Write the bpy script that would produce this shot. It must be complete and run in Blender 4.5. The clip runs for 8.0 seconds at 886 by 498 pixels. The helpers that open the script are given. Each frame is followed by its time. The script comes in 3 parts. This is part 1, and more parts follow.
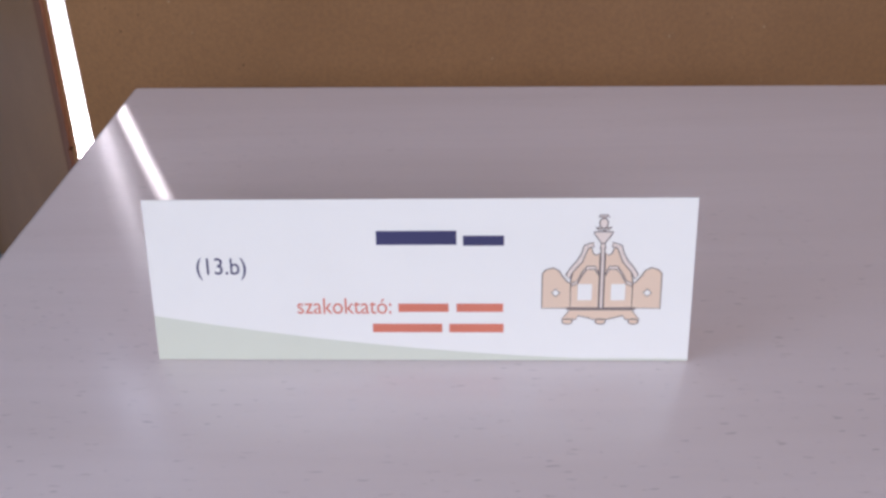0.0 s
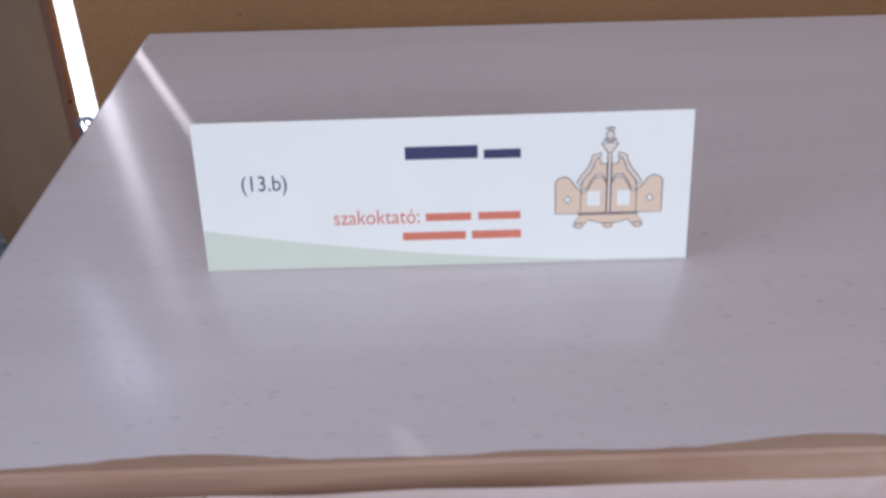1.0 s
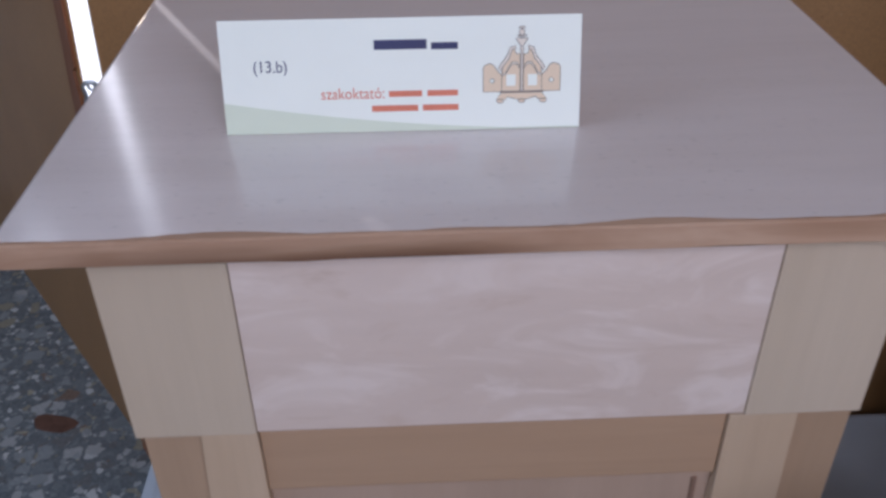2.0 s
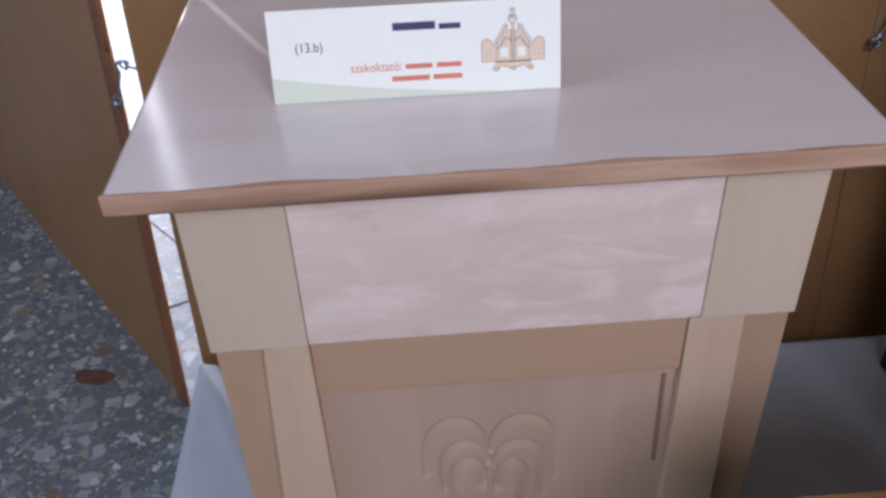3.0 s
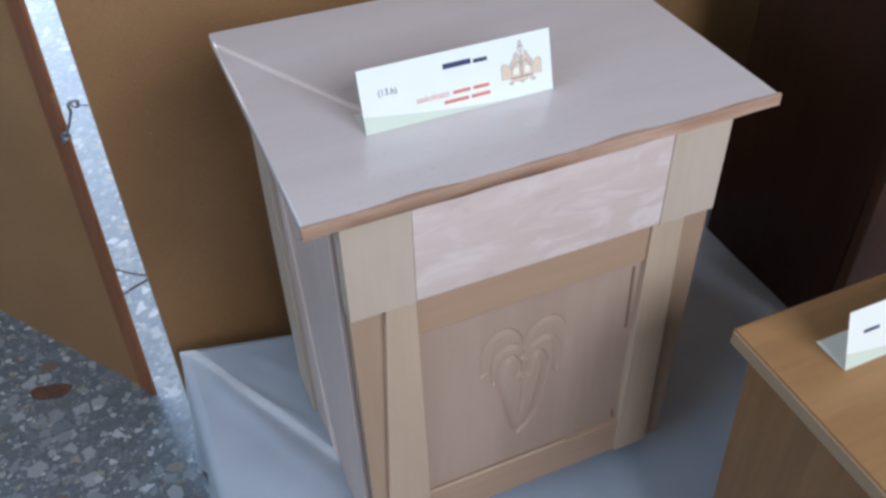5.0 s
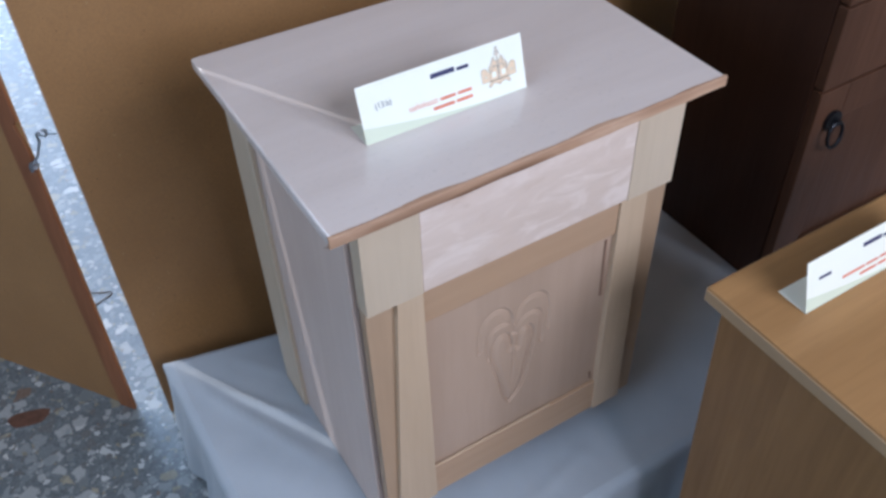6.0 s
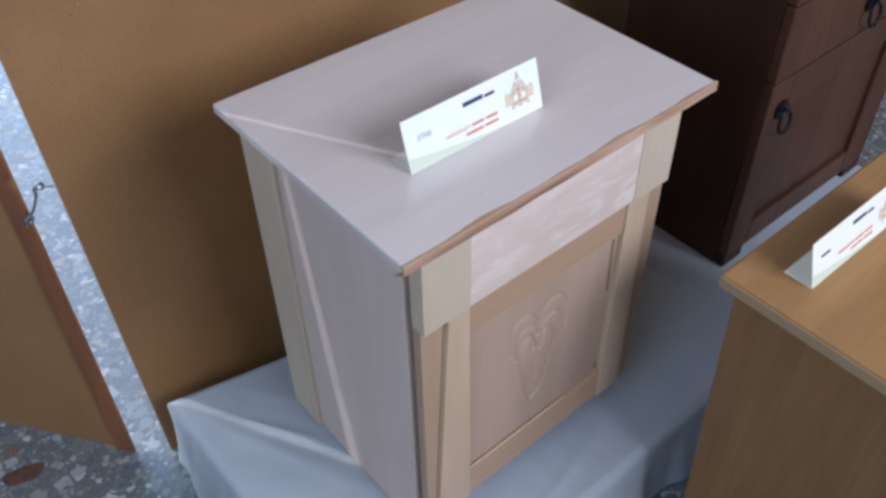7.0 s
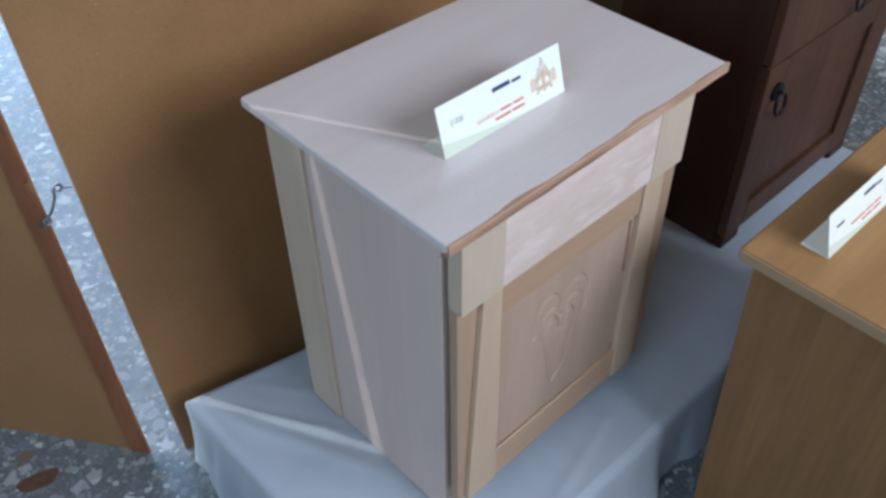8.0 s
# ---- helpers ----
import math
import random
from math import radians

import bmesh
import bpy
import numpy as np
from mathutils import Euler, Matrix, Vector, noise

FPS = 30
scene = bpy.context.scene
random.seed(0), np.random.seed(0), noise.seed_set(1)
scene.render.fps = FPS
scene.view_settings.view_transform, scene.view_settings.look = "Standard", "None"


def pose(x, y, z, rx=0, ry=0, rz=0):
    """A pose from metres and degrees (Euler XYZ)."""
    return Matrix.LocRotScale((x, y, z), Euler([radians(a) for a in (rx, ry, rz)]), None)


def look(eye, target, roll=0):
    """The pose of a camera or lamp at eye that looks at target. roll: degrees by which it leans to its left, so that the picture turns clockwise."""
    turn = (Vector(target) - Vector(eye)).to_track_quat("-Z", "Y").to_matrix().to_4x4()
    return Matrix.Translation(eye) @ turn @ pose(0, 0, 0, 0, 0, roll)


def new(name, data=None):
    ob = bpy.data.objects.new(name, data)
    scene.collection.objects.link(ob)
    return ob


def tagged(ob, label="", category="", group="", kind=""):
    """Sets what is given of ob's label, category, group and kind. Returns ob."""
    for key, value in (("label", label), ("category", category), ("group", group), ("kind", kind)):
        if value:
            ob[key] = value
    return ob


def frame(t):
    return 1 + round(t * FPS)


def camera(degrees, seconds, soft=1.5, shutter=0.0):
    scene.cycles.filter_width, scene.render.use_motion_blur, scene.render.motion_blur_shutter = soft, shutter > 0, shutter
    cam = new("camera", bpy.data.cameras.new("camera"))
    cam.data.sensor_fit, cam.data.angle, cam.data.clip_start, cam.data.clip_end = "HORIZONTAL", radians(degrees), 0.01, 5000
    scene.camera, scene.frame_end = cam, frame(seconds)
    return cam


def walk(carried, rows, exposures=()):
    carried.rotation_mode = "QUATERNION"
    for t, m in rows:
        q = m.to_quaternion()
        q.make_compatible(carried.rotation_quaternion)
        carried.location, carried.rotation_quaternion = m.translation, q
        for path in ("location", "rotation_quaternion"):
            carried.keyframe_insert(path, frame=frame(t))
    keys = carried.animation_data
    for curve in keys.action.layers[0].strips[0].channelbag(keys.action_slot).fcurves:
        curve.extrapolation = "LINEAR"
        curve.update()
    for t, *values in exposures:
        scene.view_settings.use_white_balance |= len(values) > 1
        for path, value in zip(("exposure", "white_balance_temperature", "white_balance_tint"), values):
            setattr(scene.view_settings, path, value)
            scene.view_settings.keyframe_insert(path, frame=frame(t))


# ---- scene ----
cam = camera(53.4, 8.0, soft=2.9, shutter=0.4)
PATH = [
    (0, (0.234, -0.163, 1.104), (0.169, 1.51, 0.01), -1.7),
    (0.5, (0.231, -0.17, 1.11), (0.155, 1.462, -0.044), -3.5),
    (1, (0.215, -0.206, 1.109), (0.197, 1.414, -0.063), -2.3),
    (1.5, (0.227, -0.274, 1.105), (0.217, 1.359, -0.05), -2.5),
    (2, (0.218, -0.376, 1.116), (0.278, 1.271, -0.016), -0.7),
    (2.2, (0.249, -0.408, 1.132), (0.205, 1.221, -0.028), -2.2),
    (3.5, (0.129, -0.532, 1.215), (0.325, 1.045, 0.0), -2.7),
    (4, (0.037, -0.58, 1.282), (0.367, 0.94, 0.025), -2.5),
    (4.5, (-0.037, -0.61, 1.339), (0.407, 0.844, 0.039), -2.2),
    (6, (-0.224, -0.616, 1.463), (0.5, 0.64, 0.085), -2.0),
    (6.5, (-0.271, -0.607, 1.487), (0.515, 0.619, 0.116), -2.8),
    (7, (-0.389, -0.538, 1.528), (0.531, 0.577, 0.146), -1.1),
    (7.5, (-0.45, -0.516, 1.533), (0.52, 0.565, 0.158), -1.0),
    (8, (-0.477, -0.509, 1.529), (0.505, 0.559, 0.151), -1.0),
]
EXPOSURES = [(0, 1.30, 5900, 24), (1.0, 1.24, 5700, 18), (1.5, 1.10, 5550, 16), (2.2, 1.05, 5650, 18), (3.5, 1.52, 5850, 20), (4.0, 1.56, 5750, 16),
             (4.5, 1.57, 5560, 9), (6.0, 1.7, 5580, 10), (7.0, 1.71, 5600, 11), (8.0, 1.70, 5500, 6)]
walk(cam, [(t, look(eye, target, roll)) for t, eye, target, roll in PATH], EXPOSURES)

# ---- world, sun, lamps in assumed openings ----
SUN_EL, SUN_AZ = 26.8, (-0.446, 0.895)
world = bpy.data.worlds.new("sky")
scene.world = world
world.use_nodes = True
wn = world.node_tree.nodes
sky = wn.new("ShaderNodeTexSky")
sky.sky_type, sky.sun_disc = "NISHITA", False
sky.sun_elevation, sky.sun_rotation = radians(SUN_EL), math.atan2(SUN_AZ[0], SUN_AZ[1])
world.node_tree.links.new(sky.outputs[0], wn["Background"].inputs[0])
wn["Background"].inputs[1].default_value = 0.15

sun = new("sun", bpy.data.lights.new("sun", "SUN"))
sun.data.energy, sun.data.angle, sun.data.color = 0.62, radians(0.53), (1.0, 0.93, 0.84)
sun.matrix_basis = look((SUN_AZ[0] * 9, SUN_AZ[1] * 9, 9 * math.tan(radians(SUN_EL))), (0, 0, 0))


def assumed_window_light(name, eye, target, w, h, power, colour):
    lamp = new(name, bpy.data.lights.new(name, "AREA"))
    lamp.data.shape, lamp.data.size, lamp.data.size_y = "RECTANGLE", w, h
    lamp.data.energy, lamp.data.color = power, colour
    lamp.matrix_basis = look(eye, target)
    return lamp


# Two lamps added in assumed, unseen south and west openings to light the fronts.
assumed_window_light("assumed_window_light", (0.75, -2.46, 2.4), (0.3, 0, 0.9), 1.8, 1.2, 25, (0.97, 0.96, 1.0))
assumed_window_light("assumed_window_light", (-3.42, -0.9, 2.75), (0, -0.3, 0.9), 2.4, 1.1, 18, (0.72, 0.86, 1.0))
# Lamp added in the unseen north opening, in place of sky light.
assumed_window_light("assumed_window_light", (-0.25, 4.16, 2.58), (-0.25, 0, 2.58), 3.7, 5.0, 48, (0.63, 0.82, 1.0))


# ---- materials ----
def rgb(c):
    return (c[0], c[1], c[2], 1.0)


class Mat:
    """A node material with short ways to add nodes."""

    def __init__(self, name, rough=0.5, metal=0.0, spec=0.5):
        self.m = bpy.data.materials.new(name)
        self.m.use_nodes = True
        self.t = self.m.node_tree
        self.b = self.t.nodes["Principled BSDF"]
        self.b.inputs["Roughness"].default_value = rough
        self.b.inputs["Metallic"].default_value = metal
        self.b.inputs["Specular IOR Level"].default_value = spec

    def node(self, kind, **values):
        n = self.t.nodes.new(kind)
        for k, v in values.items():
            n.inputs[k].default_value = v
        return n

    def link(self, a, b):
        self.t.links.new(a, b)

    def coords(self, scale=(1, 1, 1), loc=(0, 0, 0), jitter=False):
        tc = self.t.nodes.new("ShaderNodeTexCoord")
        mp = self.t.nodes.new("ShaderNodeMapping")
        mp.inputs["Scale"].default_value = scale
        mp.inputs["Location"].default_value = loc
        self.link(tc.outputs["Object"], mp.inputs["Vector"])
        if jitter:
            info = self.t.nodes.new("ShaderNodeObjectInfo")
            mul = self.t.nodes.new("ShaderNodeMath")
            mul.operation = "MULTIPLY"
            mul.inputs[1].default_value = 37.0
            self.link(info.outputs["Random"], mul.inputs[0])
            self.link(mul.outputs[0], mp.inputs["Location"])
        return mp.outputs[0]

    def noise(self, vec, scale, detail=4.0, rough=0.55, warp=0.0):
        n = self.node("ShaderNodeTexNoise", Scale=scale, Detail=detail, Roughness=rough, Distortion=warp)
        self.link(vec, n.inputs["Vector"])
        return n.outputs["Fac"]

    def ramp(self, fac, stops, step=False):
        r = self.t.nodes.new("ShaderNodeValToRGB")
        if step:
            r.color_ramp.interpolation = "CONSTANT"
        e = r.color_ramp.elements
        while len(e) < len(stops):
            e.new(0.5)
        for el, (p, c) in zip(e, stops):
            el.position = p
            el.color = rgb(c) if isinstance(c, tuple) else (c, c, c, 1)
        self.link(fac, r.inputs[0])
        return r.outputs[0]

    def mix(self, fac, a, b, mode="MIX"):
        n = self.t.nodes.new("ShaderNodeMix")
        n.data_type, n.blend_type = "RGBA", mode
        for sock, v in ((n.inputs[0], fac), (n.inputs[6], a), (n.inputs[7], b)):
            if isinstance(v, tuple):
                sock.default_value = rgb(v)
            elif isinstance(v, float):
                sock.default_value = v
            else:
                self.link(v, sock)
        return n.outputs[2]

    def colour(self, sock):
        self.link(sock, self.b.inputs["Base Color"])

    def rough(self, sock):
        self.link(sock, self.b.inputs["Roughness"])

    def bump(self, sock, strength, dist=0.001):
        n = self.node("ShaderNodeBump", Strength=strength, Distance=dist)
        self.link(sock, n.inputs["Height"])
        self.link(n.outputs[0], self.b.inputs["Normal"])


def wood(name, light, dark, axis="x", rough=0.45, spec=0.4, figure=0.5, fleck=0.0, grain=1.0, coat=0.0, bump=0.15, patch=None):
    k = Mat(name, rough, spec=spec)
    along, across = 2.2, 38.0 * grain
    sc = {"x": (along, across, across), "y": (across, along, across), "z": (across, across, along)}[axis]
    wide = {"x": (0.9, 7, 7), "y": (7, 0.9, 7), "z": (7, 7, 0.9)}[axis]
    fine = k.noise(k.coords(sc, jitter=True), 3.0, 6, 0.65, 0.4)
    broad = k.noise(k.coords(wide, jitter=True), 1.6, 3, 0.5, 0.9)
    c = k.mix(k.ramp(broad, [(0.3, 0.0), (0.72, 1.0)]), light, dark)
    tone = tuple(v * 0.80 for v in dark)
    m = k.mix(k.ramp(fine, [(0.42, 0.0), (0.75, figure)]), c, tone)
    if patch:
        ps = {"x": (7, 17, 17), "y": (17, 7, 17), "z": (17, 17, 7)}[axis]
        pn = k.noise(k.coords(ps, jitter=True), 1.5, 4, 0.62, 1.1)
        m = k.mix(k.ramp(pn, [(0.50, 0.0), (0.64, 0.75)]), m, patch[0])
        m = k.mix(k.ramp(pn, [(0.30, 0.8), (0.43, 0.0)]), m, patch[1])
    if fleck:
        fs = {"x": (120, 760, 760), "y": (760, 120, 760), "z": (760, 760, 120)}[axis]
        f = k.noise(k.coords(fs, jitter=True), 1.0, 2, 0.5)
        patch = k.noise(k.coords((5, 5, 5), jitter=True), 1.0, 2)
        f2 = k.ramp(f, [(0.665, 0.0), (0.73, fleck)])
        p2 = k.ramp(patch, [(0.42, 0.0), (0.62, 1.0)])
        m = k.mix(k.mix(1.0, f2, p2, "MULTIPLY"), m, tuple(v * 0.45 for v in dark))
    k.colour(m)
    k.rough(k.ramp(fine, [(0.3, rough - 0.05), (0.8, rough + 0.1)]))
    k.bump(fine, bump, 0.0006)
    if coat:
        k.b.inputs["Coat Weight"].default_value = coat
        k.b.inputs["Coat Roughness"].default_value = 0.15
    return k.m


M_TOP = wood("pale_beech_top", (0.70, 0.615, 0.585), (0.63, 0.545, 0.51), "x", 0.38, 0.45, 0.12, fleck=0.6, bump=0.03, coat=1.0)
M_SIDE = wood("pale_side_wood", (0.60, 0.475, 0.415), (0.54, 0.42, 0.365), "z", 0.42, 0.4, 0.09, fleck=0.12)
M_BLOCK = wood("cream_block_wood", (0.58, 0.465, 0.35), (0.51, 0.40, 0.29), "z", 0.45, 0.35, 0.18)
M_DRAWER = wood("pink_drawer_wood", (0.70, 0.565, 0.49), (0.62, 0.485, 0.405), "x", 0.4, 0.4, 0.22, grain=0.3, patch=((0.755, 0.63, 0.56), (0.575, 0.435, 0.35)))
# Door and stile woods: honey tones, also lowered for shade on the lower front.
M_STILE = wood("honey_stile_wood", (0.43, 0.29, 0.185), (0.365, 0.24, 0.15), "z", 0.45, 0.35, 0.25)
M_PILASTER = wood("light_pilaster_wood", (0.56, 0.41, 0.28), (0.49, 0.345, 0.225), "z", 0.42, 0.35, 0.25)
M_RAIL = wood("warm_rail_wood", (0.475, 0.31, 0.195), (0.41, 0.26, 0.16), "x", 0.45, 0.35, 0.28)
M_PANEL = wood("rosy_panel_wood", (0.46, 0.322, 0.235), (0.405, 0.28, 0.20), "z", 0.42, 0.35, 0.14)
M_GROOVE_SHADE = wood("groove_shade_wood", (0.27, 0.165, 0.115), (0.23, 0.14, 0.095), "z", 0.6, 0.2, 0.4)
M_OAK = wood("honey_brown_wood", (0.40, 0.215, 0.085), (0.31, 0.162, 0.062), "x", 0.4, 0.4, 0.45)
# The top's honey wood again, darkened: the shade of upright faces is in the colour.
M_OAKSHADE = wood("honey_brown_shaded_wood", (0.25, 0.13, 0.047), (0.185, 0.092, 0.032), "z", 0.45, 0.35, 0.45)
M_OAKEDGE = wood("honey_edge_wood", (0.38, 0.26, 0.155), (0.30, 0.20, 0.11), "y", 0.5, 0.35, 0.4)
# Same walnut as the front, darkened: the shaded side is put into the colour.
M_WALNUT_SHADE = wood("walnut_shaded_wood", (0.040, 0.016, 0.009), (0.026, 0.010, 0.006), "z", 0.48, 0.25, 0.4)
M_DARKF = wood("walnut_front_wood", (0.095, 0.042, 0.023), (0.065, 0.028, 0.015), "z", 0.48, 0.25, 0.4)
M_TRIM = wood("red_brown_trim", (0.26, 0.10, 0.042), (0.15, 0.055, 0.024), "z", 0.5, 0.35, 0.5)


def make_edge():
    """Tan moulded edge with a long dark streak along its lower half."""
    k = Mat("brown_edge_wood", 0.5, spec=0.3)
    fine = k.noise(k.coords((2.2, 38, 38)), 3.0, 6, 0.65, 0.4)
    broad = k.noise(k.coords((3.0, 16, 16)), 1.5, 4, 0.6, 1.2)
    c = k.mix(k.ramp(broad, [(0.32, 0.0), (0.66, 1.0)]), (0.53, 0.35, 0.24), (0.38, 0.22, 0.135))
    c = k.mix(k.ramp(fine, [(0.42, 0.0), (0.75, 0.5)]), c, (0.27, 0.15, 0.085))
    sep = k.t.nodes.new("ShaderNodeSeparateXYZ")
    wob = k.node("ShaderNodeTexNoise", Scale=1.0, Detail=3.0)
    k.link(k.coords((9, 60, 60)), wob.inputs["Vector"])
    vm = k.t.nodes.new("ShaderNodeVectorMath")
    vm.operation = "MULTIPLY_ADD"
    vm.inputs[1].default_value = (0.05, 0.004, 0.012)
    k.link(wob.outputs["Color"], vm.inputs[0])
    k.link(k.coords((1, 1, 1), (-0.025, -0.002, -0.006)), vm.inputs[2])
    k.link(vm.outputs[0], sep.inputs[0])
    span = k.ramp(sep.outputs[0], [(0.0, 0.15), (0.09, 0.7), (0.15, 1.0), (0.24, 1.0), (0.31, 0.0)])
    low = k.ramp(sep.outputs[2], [(0.8565, 1.0), (0.8640, 0.0)])
    c = k.mix(k.mix(1.0, span, low, "MULTIPLY"), c, (0.17, 0.088, 0.05))
    k.colour(c)
    k.bump(fine, 0.2, 0.0008)
    return k.m


def make_hardboard():
    k = Mat("brown_hardboard", 0.42, spec=0.35)
    v = k.coords((1, 1, 1))
    big = k.noise(v, 5.0, 3, 0.5)
    fine = k.noise(v, 260.0, 3, 0.6)
    c = k.mix(k.ramp(big, [(0.3, 0.0), (0.7, 1.0)]), (0.33, 0.172, 0.067), (0.265, 0.134, 0.050))
    c = k.mix(k.ramp(fine, [(0.35, 0.0), (0.75, 0.45)]), c, (0.16, 0.09, 0.04))
    vo = k.node("ShaderNodeTexVoronoi", Scale=95.0)
    k.link(v, vo.inputs["Vector"])
    pick = k.noise(v, 41.0, 1, 0.5)
    dot = k.ramp(vo.outputs["Distance"], [(0.07, 1.0), (0.16, 0.0)])
    lite = k.mix(1.0, dot, k.ramp(pick, [(0.65, 0.0), (0.69, 0.45)]), "MULTIPLY")
    dk = k.mix(1.0, dot, k.ramp(pick, [(0.33, 0.8), (0.37, 0.0)]), "MULTIPLY")
    c = k.mix(lite, c, (0.55, 0.42, 0.24))
    c = k.mix(dk, c, (0.07, 0.035, 0.015))
    k.colour(c)
    k.bump(fine, 0.12, 0.0006)
    return k.m


def make_terrazzo():
    k = Mat("terrazzo", 0.28, spec=0.5)
    v = k.coords((1, 1, 1))
    warp = k.node("ShaderNodeTexNoise", Scale=55.0, Detail=2.0)
    k.link(v, warp.inputs["Vector"])
    vm = k.t.nodes.new("ShaderNodeVectorMath")
    vm.operation = "MULTIPLY_ADD"
    vm.inputs[1].default_value = (0.014, 0.014, 0.014)
    k.link(warp.outputs["Color"], vm.inputs[0])
    k.link(v, vm.inputs[2])
    wv = vm.outputs[0]
    c = k.mix(k.ramp(k.noise(v, 90.0, 4, 0.6), [(0.3, 0.0), (0.7, 1.0)]), (0.085, 0.098, 0.108), (0.145, 0.158, 0.166))
    chips = [(0.0, (0.22, 0.235, 0.24)), (0.26, (0.15, 0.165, 0.175)), (0.50, (0.32, 0.325, 0.32)), (0.64, (0.23, 0.205, 0.15)),
             (0.72, (0.46, 0.46, 0.45)), (0.83, (0.12, 0.12, 0.12)), (0.93, (0.16, 0.105, 0.075)), (0.96, (0.30, 0.27, 0.20))]
    for scale, edge in ((130.0, 0.03), (72.0, 0.05), (34.0, 0.07)):
        cell = k.node("ShaderNodeTexVoronoi", Scale=scale)
        rim = k.node("ShaderNodeTexVoronoi", Scale=scale)
        rim.feature = "DISTANCE_TO_EDGE"
        for n in (cell, rim):
            k.link(wv, n.inputs["Vector"])
        sep = k.t.nodes.new("ShaderNodeSeparateColor")
        k.link(cell.outputs["Color"], sep.inputs[0])
        tint = k.ramp(sep.outputs[0], chips, step=True)
        keep = k.ramp(sep.outputs[1], [(0.0, 1.0), ({130.0: 0.25, 72.0: 0.36, 34.0: 0.42}[scale], 0.0)], step=True)
        inside = k.ramp(rim.outputs["Distance"], [(edge, 0.0), (edge + 0.09, 1.0)])
        c = k.mix(k.mix(1.0, keep, inside, "MULTIPLY"), c, tint)
    c = k.mix(0.10, c, k.ramp(k.noise(v, 170.0, 4, 0.6), [(0.35, 0.06), (0.65, 0.5)]))
    k.colour(c)
    k.rough(k.ramp(k.noise(v, 11.0, 3), [(0.3, 0.14), (0.7, 0.28)]))
    return k.m


def make_cloth():
    k = Mat("white_cloth", 0.85, spec=0.2)
    v = k.coords((1, 1, 1))
    w1 = k.noise(k.coords((900, 260, 900)), 1.0, 2)
    big = k.noise(v, 6.0, 4)
    k.colour(k.mix(k.ramp(big, [(0.3, 0.0), (0.7, 1.0)]), (0.44, 0.465, 0.505), (0.385, 0.41, 0.45)))
    k.bump(w1, 0.2, 0.0004)
    k.b.inputs["Sheen Weight"].default_value = 0.15
    return k.m


def make_chip():
    k = Mat("stone_chip", 0.3, spec=0.5)
    info = k.t.nodes.new("ShaderNodeObjectInfo")
    c = k.ramp(info.outputs["Random"], [(0.0, (0.23, 0.245, 0.25)), (0.30, (0.16, 0.175, 0.18)), (0.50, (0.32, 0.325, 0.32)), (0.68, (0.20, 0.18, 0.135)), (0.77, (0.43, 0.435, 0.43)), (0.88, (0.12, 0.12, 0.12))], step=True)
    n = k.noise(k.coords((1, 1, 1)), 60.0, 4, 0.6)
    k.colour(k.mix(k.ramp(n, [(0.35, 0.0), (0.7, 0.35)]), c, (0.16, 0.155, 0.15)))
    return k.m


def make_plain(name, colour, rough=0.6, metal=0.0, vary=0.12, scale=14.0):
    k = Mat(name, rough, metal)
    n = k.noise(k.coords((1, 1, 1)), scale, 4)
    k.colour(k.mix(k.ramp(n, [(0.3, 0.0), (0.7, 1.0)]), colour, tuple(c * (1 - vary) for c in colour)))
    k.bump(k.noise(k.coords((1, 1, 1)), scale * 18, 2), 0.06, 0.0005)
    return k.m


M_EDGE = make_edge()
M_BOARD = make_hardboard()
M_TERRAZZO = make_terrazzo()
M_CLOTH = make_cloth()
M_WALL = make_plain("plaster_wall", (0.38, 0.35, 0.30), 0.9, scale=3.0)
M_CEIL = make_plain("ceiling_paint", (0.42, 0.40, 0.37), 0.9, scale=2.0)
M_PAPER = make_plain("white_card_paper", (0.84, 0.84, 0.745), 0.55, vary=0.02, scale=30)
M_GREEN = make_plain("pale_green_print", (0.66, 0.69, 0.54), 0.55, vary=0.04)
M_NAVY = make_plain("navy_print", (0.035, 0.035, 0.11), 0.6)
M_RED = make_plain("orange_red_print", (0.72, 0.21, 0.12), 0.6)
M_TAN = make_plain("tan_print", (0.78, 0.60, 0.42), 0.6, vary=0.06)
M_TAN2 = make_plain("pale_tan_print", (0.80, 0.70, 0.58), 0.6, vary=0.06)
M_INK = make_plain("grey_brown_print", (0.22, 0.18, 0.16), 0.6)
M_STEEL = make_plain("galvanised_steel", (0.42, 0.45, 0.50), 0.32, 1.0)
M_IRON = make_plain("black_iron", (0.03, 0.03, 0.035), 0.35, 0.8)
# Inner frame wood, its brown darkened to give the gaps their shade.
M_GAP = make_plain("shaded_gap_wood", (0.20, 0.13, 0.09), 0.8)
M_CABLE = make_plain("grey_cable_sheath", (0.22, 0.22, 0.23), 0.5)
M_CHIP = make_chip()
M_BROWNCHIP = make_plain("brown_stone", (0.145, 0.072, 0.05), 0.35, vary=0.45, scale=70.0)


# ---- mesh helpers ----
def mesh_object(name, bm, material):
    me = bpy.data.meshes.new(name)
    bmesh.ops.recalc_face_normals(bm, faces=bm.faces)
    bm.to_mesh(me)
    bm.free()
    me.materials.append(material)
    return new(name, me)


